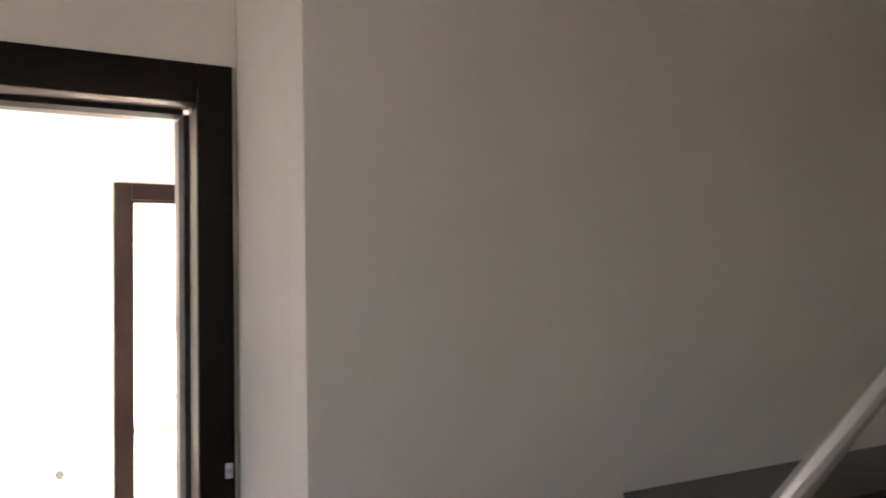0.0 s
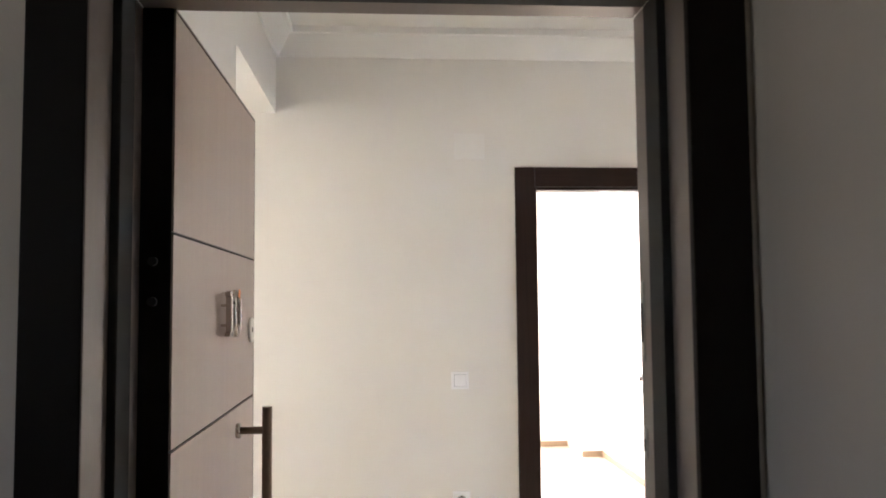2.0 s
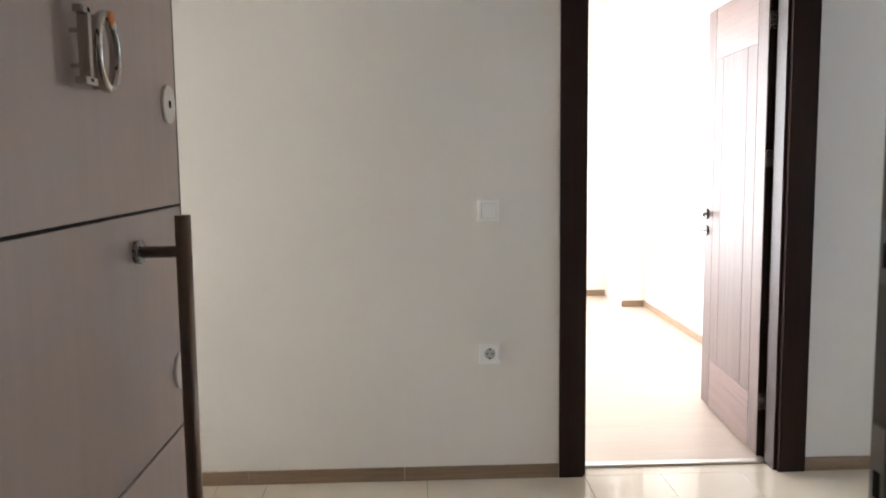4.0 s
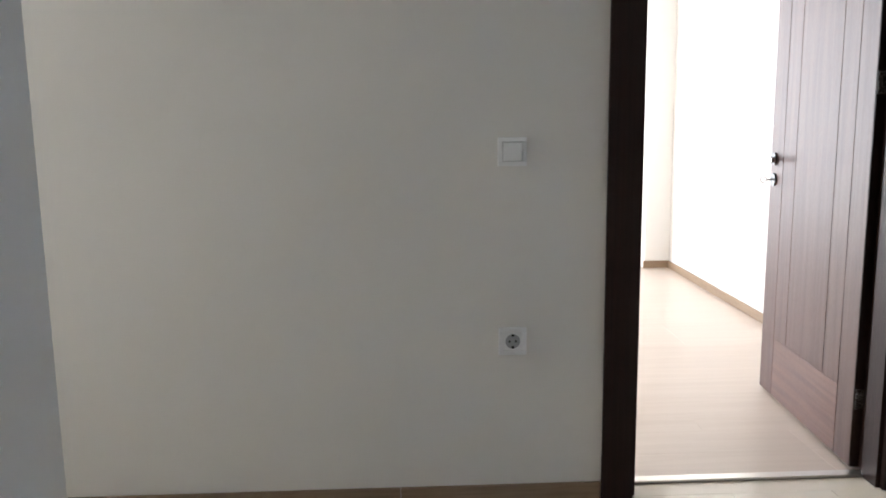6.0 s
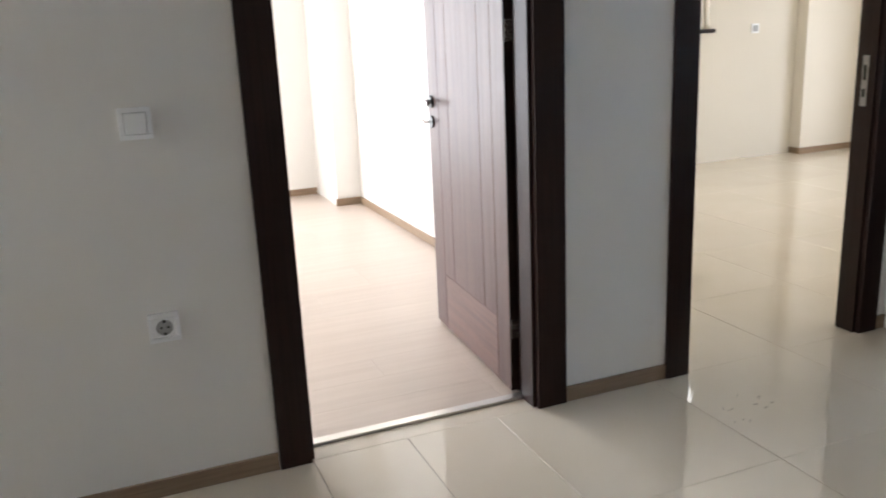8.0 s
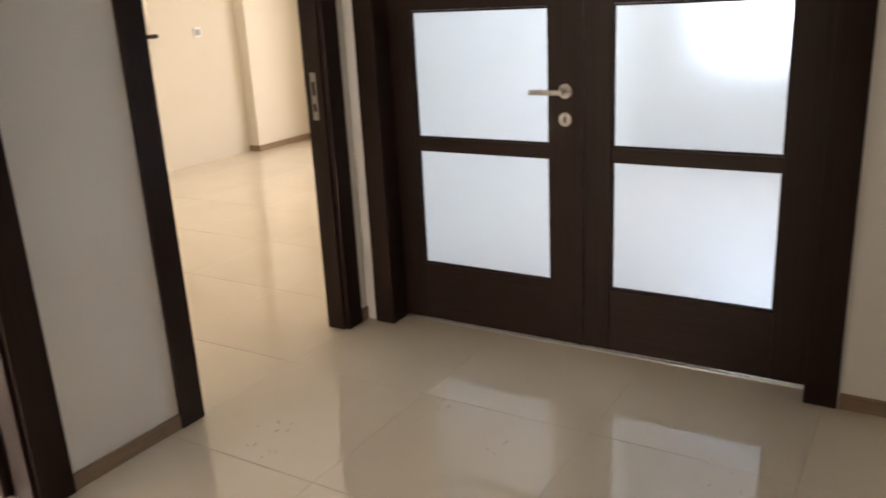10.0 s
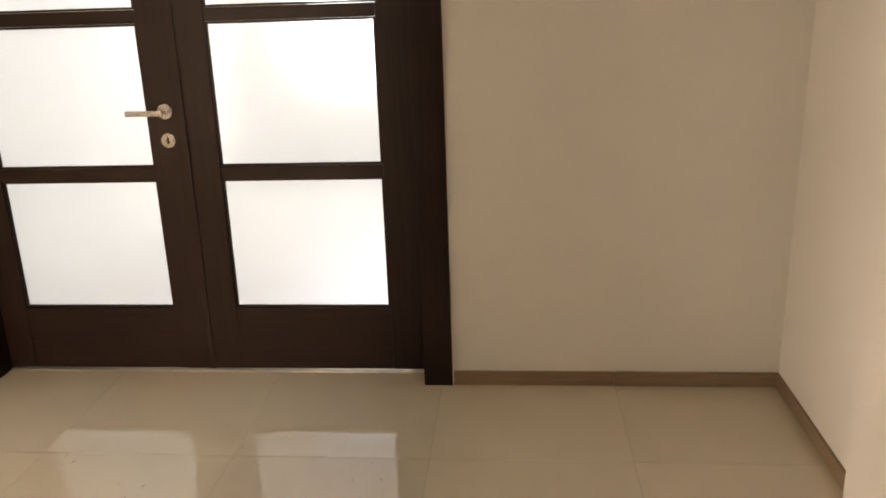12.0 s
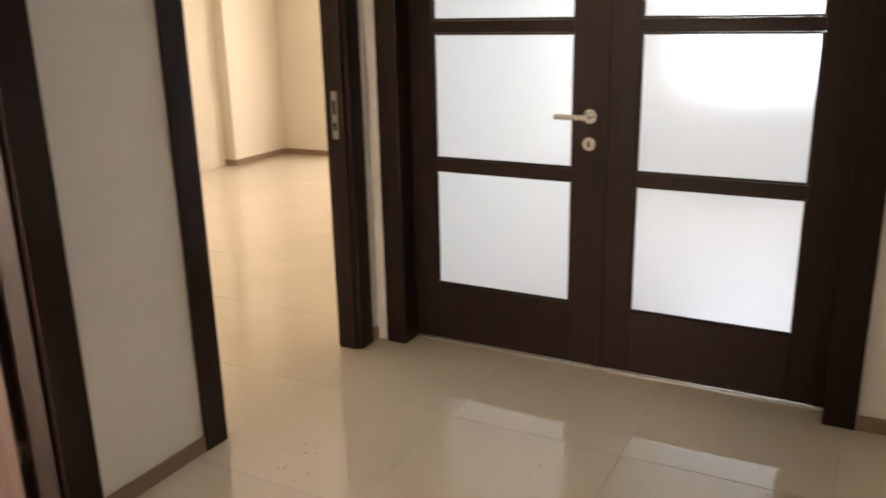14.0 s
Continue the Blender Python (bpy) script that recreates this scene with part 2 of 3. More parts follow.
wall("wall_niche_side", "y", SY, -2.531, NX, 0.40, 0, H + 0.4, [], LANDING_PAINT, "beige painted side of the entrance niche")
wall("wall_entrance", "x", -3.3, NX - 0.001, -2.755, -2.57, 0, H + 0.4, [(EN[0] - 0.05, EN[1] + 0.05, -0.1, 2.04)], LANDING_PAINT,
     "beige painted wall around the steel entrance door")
wall("wall_entrance_inner", "x", -1.167, 0.43, -2.529, -2.49, 0, H + 0.2, [(EN[0] - 0.05, EN[1] + 0.05, -0.1, 2.04)], PAINT,
     "off-white painted inner face of the entrance wall")
wall("wall_hall_return", "y", SY + 0.001, -2.5295, 0.4005, 0.43, 0, H + 0.2, [], PAINT, "short off-white return wall beside the entrance")
WX = -1.168
wall("wall_west", "y", -2.528, -0.001, WX - 0.2, WX, 0, H + 0.2, [(-1.08, 0.5, -0.1, 2.39)], PAINT,
     "off-white painted wall with a full-width passage under a lintel")
wall("wall_passage_south", "x", -5.0, WX - 0.201, -1.28, -1.08, 0, H + 0.2, [], PAINT, "off-white painted passage wall")
# the opening in the end wall is added for the hall fill lamp
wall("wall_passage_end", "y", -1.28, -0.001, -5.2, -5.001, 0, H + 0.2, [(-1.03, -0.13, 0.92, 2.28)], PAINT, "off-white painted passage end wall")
LW, LE, LN = 1.500, 6.38, 3.655
# bedroom
BW, BE, BN = -2.7, 1.41, 4.35
wall("wall_bedroom_east", "y", NW + T + 0.001, BN + T, BE, LW - 0.031, 0, H + 0.2, [], PAINT, "brightly daylit white bedroom wall")
wall("wall_bedroom_north", "x", BW - T, BE - 0.001, BN, BN + T, 0, H + 0.2, [(-1.95, 0.25, 0.15, 2.35)], PAINT, "white bedroom window wall")
wall("wall_bedroom_west", "y", NW + T + 0.001, BN - 0.001, BW - T, BW, 0, H + 0.2, [], PAINT, "white bedroom wall")
wall("bedroom_column", "x", 1.22, BE - 0.001, 3.75, BN - 0.001, 0, H + 0.1, [], PAINT, "white painted corner column in the bedroom")
# living room
wall("wall_living_west", "y", NW + T + 0.001, LN + T, LW - 0.03, LW, 0, H + 0.2, [], LIVING_PAINT, "cream painted living room wall")
wall("wall_living_north", "x", LW + 0.001, LE + T, LN, LN + T, 0, H + 0.2, [(3.40, 4.62, 1.18, 2.40)], LIVING_PAINT,
     "cream painted living room wall with a small window")
wall("living_column", "x", 5.62, LE - 0.001, 3.53, LN - 0.001, 0, H + 0.1, [], LIVING_PAINT, "cream painted pilaster in the living room")
wall("wall_living_east", "y", NW, LN - 0.001, LE, LE + T, 0, H + 0.2, [(0.9, 2.9, 0.1, 2.25)], LIVING_PAINT, "cream painted living room end wall")
wall("wall_living_south", "x", EX + T + 0.001, LE - 0.001, NW, NW + T, 0, H + 0.2, [], LIVING_PAINT, "cream painted living room wall")
# study behind the double door
wall("wall_study_east", "y", -3.6, NW - 0.001, 6.30, 6.50, 0, H + 0.2, [(-2.2, -0.5, 0.8, 2.3)], PAINT, "white study window wall")
wall("wall_study_south", "x", EX + T + 0.001, 6.299, -3.6, -3.4, 0, H + 0.2, [], PAINT, "white study wall")
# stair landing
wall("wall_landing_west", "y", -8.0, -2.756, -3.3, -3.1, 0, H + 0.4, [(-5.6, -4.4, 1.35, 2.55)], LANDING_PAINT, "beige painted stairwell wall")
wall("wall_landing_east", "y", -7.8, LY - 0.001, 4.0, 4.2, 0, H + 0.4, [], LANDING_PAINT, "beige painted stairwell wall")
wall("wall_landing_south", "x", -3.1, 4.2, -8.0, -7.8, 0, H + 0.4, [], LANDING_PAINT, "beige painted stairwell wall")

slab("ceiling_hall", -5.0, EX, SY, NW, H, H + 0.15, CEILING, "white painted flat hall ceiling", "ceiling")
slab("ceiling_bedroom", BW, BE, NW + T, BN, H, H + 0.15, CEILING, "white painted bedroom ceiling", "ceiling")
slab("ceiling_living", LW, LE, NW + T, LN, H, H + 0.15, CEILING, "white painted living room ceiling", "ceiling")
slab("ceiling_study", EX + T, 6.3, -3.4, NW, H, H + 0.15, CEILING, "white painted study ceiling", "ceiling")
slab("ceiling_landing", -3.1, 4.0, -7.8, -2.756, H + 0.2, H + 0.35, CEILING, "dim painted landing ceiling", "ceiling")
slab("floor_niche", -3.1, NX, LY, -2.6605, -0.12, 0.0, LANDING_FLOOR, "speckled stone floor before the entrance", "floor")
slab("floor_landing", -3.1, 4.0, -7.8, LY - 0.0005, -0.12, 0.0, LANDING_FLOOR, "speckled stone landing floor", "floor")
slab("ground", -60, 80, -60, 80, -3.3, -3.2, CONCRETE, "bare ground around the building", "ground")

# crown mouldings: a stepped cove along the hall walls
CORNICE = [(0.0008, H - 0.132), (0.014, H - 0.132), (0.020, H - 0.122), (0.072, H - 0.036), (0.088, H - 0.032), (0.088, H - 0.001), (0.0008, H - 0.001)]


def cornice(name, p, q, into):
    """A plaster moulding from p to q along a wall; into points from the wall into the room."""
    bm, rows = B(), []
    for x, y in (p, q):
        rows.append([bm.verts.new((x + into[0] * d, y + into[1] * d, z)) for d, z in CORNICE])
    n = len(CORNICE)
    for k in range(n):
        bm.faces.new((rows[0][k], rows[0][(k + 1) % n], rows[1][(k + 1) % n], rows[1][k]))
    bm.faces.new(rows[0]), bm.faces.new(rows[1][::-1])
    bmesh.ops.recalc_face_normals(bm, faces=bm.faces)
    tagged(part(name, bm, CEILING), "white plaster cornice under the ceiling", "cornice", kind="structure")


cornice("cornice_north", (WX + 0.001, 0), (EX, 0), (0, -1))
cornice("cornice_west", (WX, -2.48), (WX, -0.001), (1, 0))
cornice("cornice_east", (EX, SY + 0.032), (EX, -0.001), (-1, 0))


# skirting boards
def skirting(name, axis, u0, u1, d0, d1, label="brown wood-look skirting tile along the wall"):
    """Skirting in lengths of 0.6 m with hairline joints, standing on the floor."""
    root = thing(name, label, "baseboard", kind="structure")
    n = max(1, round((u1 - u0) / 0.62))
    step = (u1 - u0) / n
    for i in range(n):
        a, b = u0 + i * step + 0.0006, u0 + (i + 1) * step - 0.0006
        bm = one(a, b, d0, d1, 0.001, 0.056, 0.002) if axis == "x" else one(d0, d1, a, b, 0.001, 0.056, 0.002)
        part("skirting_tile", bm, SKIRTING, root)


skirting("baseboard_north_a", "x", -4.99, -0.001, -0.011, -0.0005)
skirting("baseboard_north_b", "x", 1.0125, 1.4345, -0.011, -0.0005)
skirting("baseboard_north_c", "x", 2.490, EX, -0.011, -0.0005)
skirting("baseboard_east", "y", SY + 0.03, -1.962, EX - 0.011, EX - 0.0005)
skirting("baseboard_south", "x", 0.44, EX - 0.012, SY + 0.0305, SY + 0.041)
skirting("baseboard_bedroom_east", "y", 0.25, 3.749, BE - 0.012, BE - 0.0005)
skirting("baseboard_bedroom_column", "x", 1.208, BE - 0.013, 3.738, 3.7495)
skirting("baseboard_bedroom_north", "x", -2.6, 1.207, BN - 0.012, BN - 0.0005)
skirting("baseboard_living_column", "x", 5.609, LE - 0.012, 3.518, 3.5295)
skirting("baseboard_living_column_side", "y", 3.53, LN - 0.001, 5.608, 5.6195)
skirting("baseboard_living_east", "y", 0.25, 3.517, LE - 0.012, LE - 0.0005)
skirting("baseboard_study_south", "x", EX + T + 0.02, 6.29, -3.3995, -3.388)


# ---- interior doors ----
def casing_x(root, x0, x1, y, h, w, w1):
    """Hall-side architrave round an opening x0..x1 in a wall facing -y: two legs and a head."""
    part("casing_leg", one(x0 - w, x0 + 0.002, y - 0.016, y - 0.0005, 0, h + w, 0.003), WENGE, root)
    part("casing_leg", one(x1 - 0.002, x1 + w1, y - 0.016, y - 0.0005, 0, h + w, 0.003), WENGE, root)
    part("casing_head", one(x0 + 0.003, x1 - 0.003, y - 0.016, y - 0.0005, h, h + w, 0.003), WENGE_ACROSS, root)


def lining_x(root, x0, x1, y0, y1, h, stop):
    """Jamb lining with a raised stop on the hall side, a rebate behind it."""
    part("jamb", one(x0 - 0.019, x0, y0, y1, 0, h, 0.001), WENGE, root)
    part("jamb", one(x1, x1 + 0.019, y0, y1, 0, h, 0.001), WENGE, root)
    part("head_jamb", one(x0, x1, y0, y1, h, h + 0.019, 0.001), WENGE_ACROSS, root)
    part("door_stop", one(x0 + 0.0005, x0 + 0.014, y0 + 0.006, stop, 0, h - 0.001, 0.002), WENGE, root)
    part("door_stop", one(x1 - 0.014, x1 - 0.0005, y0 + 0.006, stop, 0, h - 0.001, 0.002), WENGE, root)
    part("door_stop", one(x0 + 0.015, x1 - 0.015, y0 + 0.006, stop, h - 0.014, h - 0.0005, 0.002), WENGE_ACROSS, root)


d1 = thing("door_1", "dark wenge bedroom door frame around an open doorway", "door frame", kind="structure")
casing_x(d1, D1[0], D1[1], NW, DOOR_H, 0.096, 0.108)
lining_x(d1, D1[0], D1[1], NW, NW + T, DOOR_H, 0.092)
tagged(part("threshold_strip", one(D1[0] + 0.001, D1[1] - 0.001, 0.086, 0.124, 0.0005, 0.010, 0.003), ALU, d1), "silver aluminium threshold strip")

# bedroom leaf, standing open at a right angle on its hinges
LX0, LX1, LY0, LY1 = 0.882, 0.922, 0.140, 0.990
leaf = thing("bedroom_door", "brown veneered bedroom door with vertical grooves, standing open", "door")
part("slab", one(LX0 + 0.003, LX1, LY0, LY1, 0.012, 2.005, 0.002), LEAF_WOOD, leaf)
GY = [LY0 + 0.120, LY0 + 0.245, LY0 + 0.590, LY0 + 0.715]
# raised fields of the hall-facing side, the gaps between them are the grooves
ys = [LY0 + 0.0005] + [g for g in GY] + [LY1 - 0.0005]
for i in range(5):
    a, b = ys[i] + 0.0022, ys[i + 1] - 0.0022
    if i in (0, 4):
        part("panel", one(LX0, LX0 + 0.0035, a, b, 0.013, 2.004, 0.0008), LEAF_WOOD, leaf)
    else:
        part("panel", one(LX0, LX0 + 0.0035, a, b, 0.260, 1.755, 0.0008), LEAF_WOOD, leaf)
part("panel", one(LX0, LX0 + 0.0035, GY[0] + 0.0022, GY[3] - 0.0022, 0.013, 0.2585, 0.0008), LEAF_ACROSS, leaf)
part("panel", one(LX0, LX0 + 0.0035, GY[0] + 0.0022, GY[3] - 0.0022, 1.7565, 2.004, 0.0008), LEAF_ACROSS, leaf)
part("edge_band", one(LX0 + 0.001, LX1 - 0.001, LY0 - 0.002, LY0 - 0.0002, 0.013, 2.004), WENGE, leaf)
for z in (0.25, 1.275, 1.83):
    hg = part("hinge", stick((0.932, 0.133, z - 0.045), (0.932, 0.133, z + 0.045), 0.008, 14), CHROME, leaf, "silver steel hinge", True)
    part("hinge_plate", one(0.886, 0.925, 0.1345, 0.1375, z - 0.035, z + 0.035, 0.001), CHROME, hg)
hz = 0.995
hd = part("rosette", stick((LX0 - 0.010, 0.940, hz), (LX0 + 0.0005, 0.940, hz), 0.026, 28), BLACK_METAL, leaf, "dark round handle rosette", True)
part("spindle", stick((LX0 - 0.048, 0.940, hz), (LX0 - 0.009, 0.940, hz), 0.009, 16), CHROME, hd, "", True)
part("lever", one(LX0 - 0.058, LX0 - 0.040, 0.830, 0.953, hz - 0.009, hz + 0.009, 0.004), CHROME, hd)
kr = part("key_rosette", stick((LX0 - 0.008, 0.940, hz - 0.085), (LX0 + 0.0005, 0.940, hz - 0.085), 0.026, 28), BLACK_METAL, leaf, "", True)
part("key_shank", stick((LX0 - 0.034, 0.940, hz - 0.085), (LX0 - 0.007, 0.940, hz - 0.085), 0.004, 10), CHROME, kr)
kb = bmesh.new()
for i in range(12):
    a, b = 2 * math.pi * i / 12, 2 * math.pi * (i + 1) / 12
    rod(kb, (LX0 - 0.046 + 0.012 * math.cos(a), 0.940, hz - 0.085 + 0.012 * math.sin(a)),
        (LX0 - 0.046 + 0.012 * math.cos(b), 0.940, hz - 0.085 + 0.012 * math.sin(b)), 0.0025, 6)
part("key_bow", kb, CHROME, kr, "small metal key left in the lock")

leaf.matrix_world = Matrix.Translation((0.922, 0.128, 0)) @ Matrix.Rotation(radians(-4.0), 4, "Z") @ Matrix.Translation((-0.932, -0.133, 0))

d2 = thing("door_2", "dark wenge living room door frame around an open doorway", "door frame", kind="structure")
casing_x(d2, D2[0], D2[1], NW, DOOR_H, 0.097, 0.094)
lining_x(d2, D2[0], D2[1], NW, NW + 0.106, DOOR_H, 0.092)
part("strike_plate", one(D2[1] - 0.0165, D2[1] - 0.0145, 0.036, 0.064, 0.925, 1.118, 0.001), ZINC, d2, "dull zinc strike plate")
for z0, z1 in ((0.965, 1.000), (1.030, 1.090)):
    part("latch_hole", one(D2[1] - 0.0170, D2[1] - 0.0160, 0.043, 0.058, z0 - 0.005, z1 - 0.008), HOLE, d2)

# glazed double door
dd = thing("door_3", "dark wenge frame of the glazed double door", "door frame", kind="structure")
w = 0.104
part("casing_leg", one(EX - 0.016, EX - 0.0005, DD[1] - 0.002, DD[1] + 0.094, 0, DOOR_H + w, 0.003), WENGE, dd)
part("casing_leg", one(EX - 0.016, EX - 0.0005, DD[0] - w, DD[0] + 0.002, 0, DOOR_H + w, 0.003), WENGE, dd)
part("casing_head", one(EX - 0.016, EX - 0.0005, DD[0] + 0.003, DD[1] - 0.003, DOOR_H, DOOR_H + w, 0.003), WENGE_ACROSS, dd)
part("jamb", one(EX, EX + T, DD[0] - 0.019, DD[0], 0, DOOR_H, 0.001), WENGE, dd)
part("jamb", one(EX, EX + T, DD[1], DD[1] + 0.019, 0, DOOR_H, 0.001), WENGE, dd)
part("head_jamb", one(EX, EX + T, DD[0], DD[1], DOOR_H, DOOR_H + 0.019, 0.001), WENGE_ACROSS, dd)
tagged(part("threshold_strip", one(EX + 0.085, EX + 0.125, DD[0] + 0.001, DD[1] - 0.001, 0.0005, 0.006, 0.002), ALU, dd), "silver aluminium threshold strip")

for y0, y1 in ((DD[0] + 0.0005, DD[0] + 0.016), (DD[1] - 0.016, DD[1] - 0.0005)):
    part("door_stop", one(EX + 0.1345, EX + T - 0.001, y0, y1, 0, DOOR_H - 0.001, 0.002), WENGE, dd)

PX = EX + 0.093     # hall face of the closed leaves
PANES = [(0.268, 0.775), (0.822, 1.335), (1.382, 1.890)]


def glazed_leaf(name, label, y0, y1, g0, g1):
    """A leaf between y0 and y1 with a column of frosted panes between g0 and g1."""
    root = thing(name, label, "door", group="leaves of the double door")
    part("stile", one(PX, PX + 0.040, y0, g0, 0.013, 2.022, 0.003), WENGE, root)
    part("stile", one(PX, PX + 0.040, g1, y1, 0.013, 2.022, 0.003), WENGE, root)
    zs = [(0.013, PANES[0][0]), (PANES[0][1], PANES[1][0]), (PANES[1][1], PANES[2][0]), (PANES[2][1], 2.022)]
    for nm, (a, b) in zip(("bottom_rail", "glazing_bar", "glazing_bar", "top_rail"), zs):
        part(nm, one(PX + 0.0015, PX + 0.0385, g0 + 0.0003, g1 - 0.0003, a, b, 0.003), WENGE_ACROSS, root)
    for a, b in PANES:
        p = part("pane", one(PX + 0.017, PX + 0.022, g0 + 0.0005, g1 - 0.0005, a + 0.0005, b - 0.0005), FROSTED, root, "frosted white glass pane")
        bm = B()
        for c in ((g0 + 0.0006, g0 + 0.010, a + 0.0006, b - 0.0006), (g1 - 0.010, g1 - 0.0006, a + 0.0006, b - 0.0006),
                  (g0 + 0.0105, g1 - 0.0105, a + 0.0006, a + 0.009), (g0 + 0.0105, g1 - 0.0105, b - 0.009, b - 0.0006)):
            box(bm, PX + 0.008, PX + 0.0165, c[0], c[1], c[2], c[3], 0.002)
        part("glazing_bead", bm, WENGE, p)
    return root


active = glazed_leaf("glazed_door_leaf", "closed dark wenge door leaf with frosted panes and lever handle", -0.996, -0.160, -0.874, -0.266)
idle = glazed_leaf("glazed_door_leaf", "closed dark wenge door leaf with frosted glass panes", -1.850, -0.999, -1.721, -1.118)
part("meeting_bead", one(PX - 0.008, PX - 0.0003, -1.012, -0.989, 0.014, 2.02, 0.003), WENGE, idle)
hy, hz = -0.940, 1.028
ro = part("rosette", stick((PX - 0.009, hy, hz), (PX + 0.0003, hy, hz), 0.027, 32), CHROME, active, "brushed chrome rosette", True)
part("neck", stick((PX - 0.050, hy, hz), (PX - 0.008, hy, hz), 0.010, 18), CHROME, ro, "", True)
part("lever", one(PX - 0.060, PX - 0.042, hy - 0.010, hy + 0.125, hz - 0.010, hz + 0.010, 0.005), CHROME, ro)
ko = part("keyhole_rosette", stick((PX - 0.008, hy, hz - 0.105), (PX + 0.0003, hy, hz - 0.105), 0.026, 32), CHROME, active, "round chrome keyhole plate", True)
part("keyhole", one(PX - 0.0086, PX - 0.0076, hy - 0.004, hy + 0.004, hz - 0.117, hz - 0.094, 0.0003), HOLE, ko)

# ---- entrance door ----
en = thing("door_4", "dark brown steel entrance door frame with rubber seal", "door frame", kind="structure")
E0, E1, ET = EN[0], EN[1], 1.99
part("casing_leg", one(E0 - 0.105, E0 - 0.014, -2.775, -2.7555, 0, ET + 0.118, 0.004), STEEL_BLACK, en)
part("casing_leg", one(E1 + 0.010, E1 + 0.104, -2.775, -2.7555, 0, ET + 0.118, 0.004), STEEL_BLACK, en)
part("casing_head", one(E0 - 0.0135, E1 + 0.0095, -2.775, -2.7555, ET + 0.012, ET + 0.118, 0.004), STEEL_BLACK, en)
for a, b, mat, nm, s in ((-2.774, -2.665, FRAME_STEEL, "outer_jamb", -0.012), (-2.6645, -2.592, RUBBER, "seal", 0.002), (-2.5915, -2.530, FRAME_STEEL, "inner_jamb", 0.0)):
    part(nm, one(E0 - 0.049, E0 + s, a, b, 0, ET + 0.0, 0.003), mat, en)
    part(nm, one(E1 - s, E1 + 0.049, a, b, 0, ET + 0.0, 0.003), mat, en)
    part(nm, one(E0 + s + 0.0005, E1 - s - 0.0005, a, b, ET - s, ET + 0.049, 0.003), mat, en)
part("sill", one(E0, E1, -2.66, -2.53, 0.0005, 0.014, 0.004), ALU, en, "worn metal door sill")
for z0, z1 in ((1.353, 1.498), (1.180, 1.234), (0.96, 1.058)):
    p = part("strike_plate", one(E1 - 0.0022, E1 - 0.0002, -2.556, -2.536, z0, z1, 0.0008), ZINC, en, "bright steel strike plate")
    part("bolt_hole", one(E1 - 0.0028, E1 - 0.0020, -2.551, -2.541, z0 + 0.035, z1 - 0.04), HOLE, p)

el = thing("entrance_door", "taupe steel-core entrance door with horizontal grooves, opened inward", "door")
X1, Y0, Y1 = -1.014, -2.545, -1.638
part("core", one(X1 - 0.062, X1 - 0.004, Y0, Y1, 0.016, 1.990, 0.003), STEEL_BLACK, el)
zs = [0.020, 0.385, 0.797, 1.209, 1.588, 1.986]
for a, b in zip(zs, zs[1:]):
    part("panel", one(X1 - 0.005, X1, Y0 + 0.004, Y1 - 0.006, a + 0.0028, b - 0.0028, 0.001), ARMOUR, el)
part("edge_strip", one(X1 - 0.0045, X1 + 0.0006, Y1 - 0.0055, Y1 - 0.0005, 0.018, 1.988), BRONZE, el, "dark metal edge strip")
part("edge_strip", one(X1 - 0.0045, X1 + 0.0006, Y0 + 0.006, Y1 - 0.0062, 1.9865, 1.9900), BRONZE, el)
for z in (1.468, 1.538, 0.45, 0.53):
    part("dog_bolt", stick((X1 - 0.033, Y0 - 0.010, z), (X1 - 0.033, Y0 + 0.001, z), 0.008, 14), BLACK_METAL, el, "", True)
for z, nm in ((1.392, "peephole_plate"), (0.905, "lock_rosette")):
    q = part(nm, stick((X1 - 0.0005, -1.698, z), (X1 + 0.006, -1.698, z), 0.034, 32), ALU, el, "round pale metal plate", True)
    part("keyhole", stick((X1 + 0.0055, -1.698, z), (X1 + 0.0068, -1.698, z), 0.007, 14), HOLE, q)
pb = part("pull_bar", stick((X1 + 0.075, -1.900, 0.42), (X1 + 0.075, -1.900, 1.206), 0.0125, 20), BRONZE, el, "long dark bronze pull handle", True)
for z in (0.50, 1.148):
    part("post", stick((X1 + 0.006, -1.900, z), (X1 + 0.066, -1.900, z), 0.0095, 18), BRONZE, pb, "", True)
    part("collar", stick((X1 - 0.0005, -1.900, z), (X1 + 0.010, -1.900, z), 0.019, 24), CHROME, pb, "", True)
# raised chrome flat number: a one with serifs and a nought
nx = X1 + 0.020
bm = one(nx - 0.008, nx + 0.006, -2.117, -2.103, 1.392, 1.492, 0.002)
box(bm, nx - 0.008, nx + 0.006, -2.132, -2.089, 1.390, 1.400, 0.002)
box(bm, nx - 0.008, nx + 0.006, -2.130, -2.104, 1.480, 1.490, 0.002)
rod(bm, (X1 - 0.0005, -2.110, 1.460), (nx - 0.006, -2.110, 1.460), 0.003, 8)
rod(bm, (X1 - 0.0005, -2.110, 1.415), (nx - 0.006, -2.110, 1.415), 0.003, 8)
part("digit_one", bm, POLISHED, el, "raised chrome number one")
bm = B()
loops = []
for k in range(48):
    t = 2 * math.pi * k / 48
    c = Vector((nx, -2.040 + 0.036 * math.cos(t), 1.441 + 0.050 * math.sin(t)))
    out = Vector((0, math.cos(t) / 0.036, math.sin(t) / 0.050)).normalized()
    loops.append([bm.verts.new(c + out * 0.0062 * math.cos(u) + Vector((0.0085 * math.sin(u), 0, 0))) for u in [2 * math.pi * m / 10 for m in range(10)]])
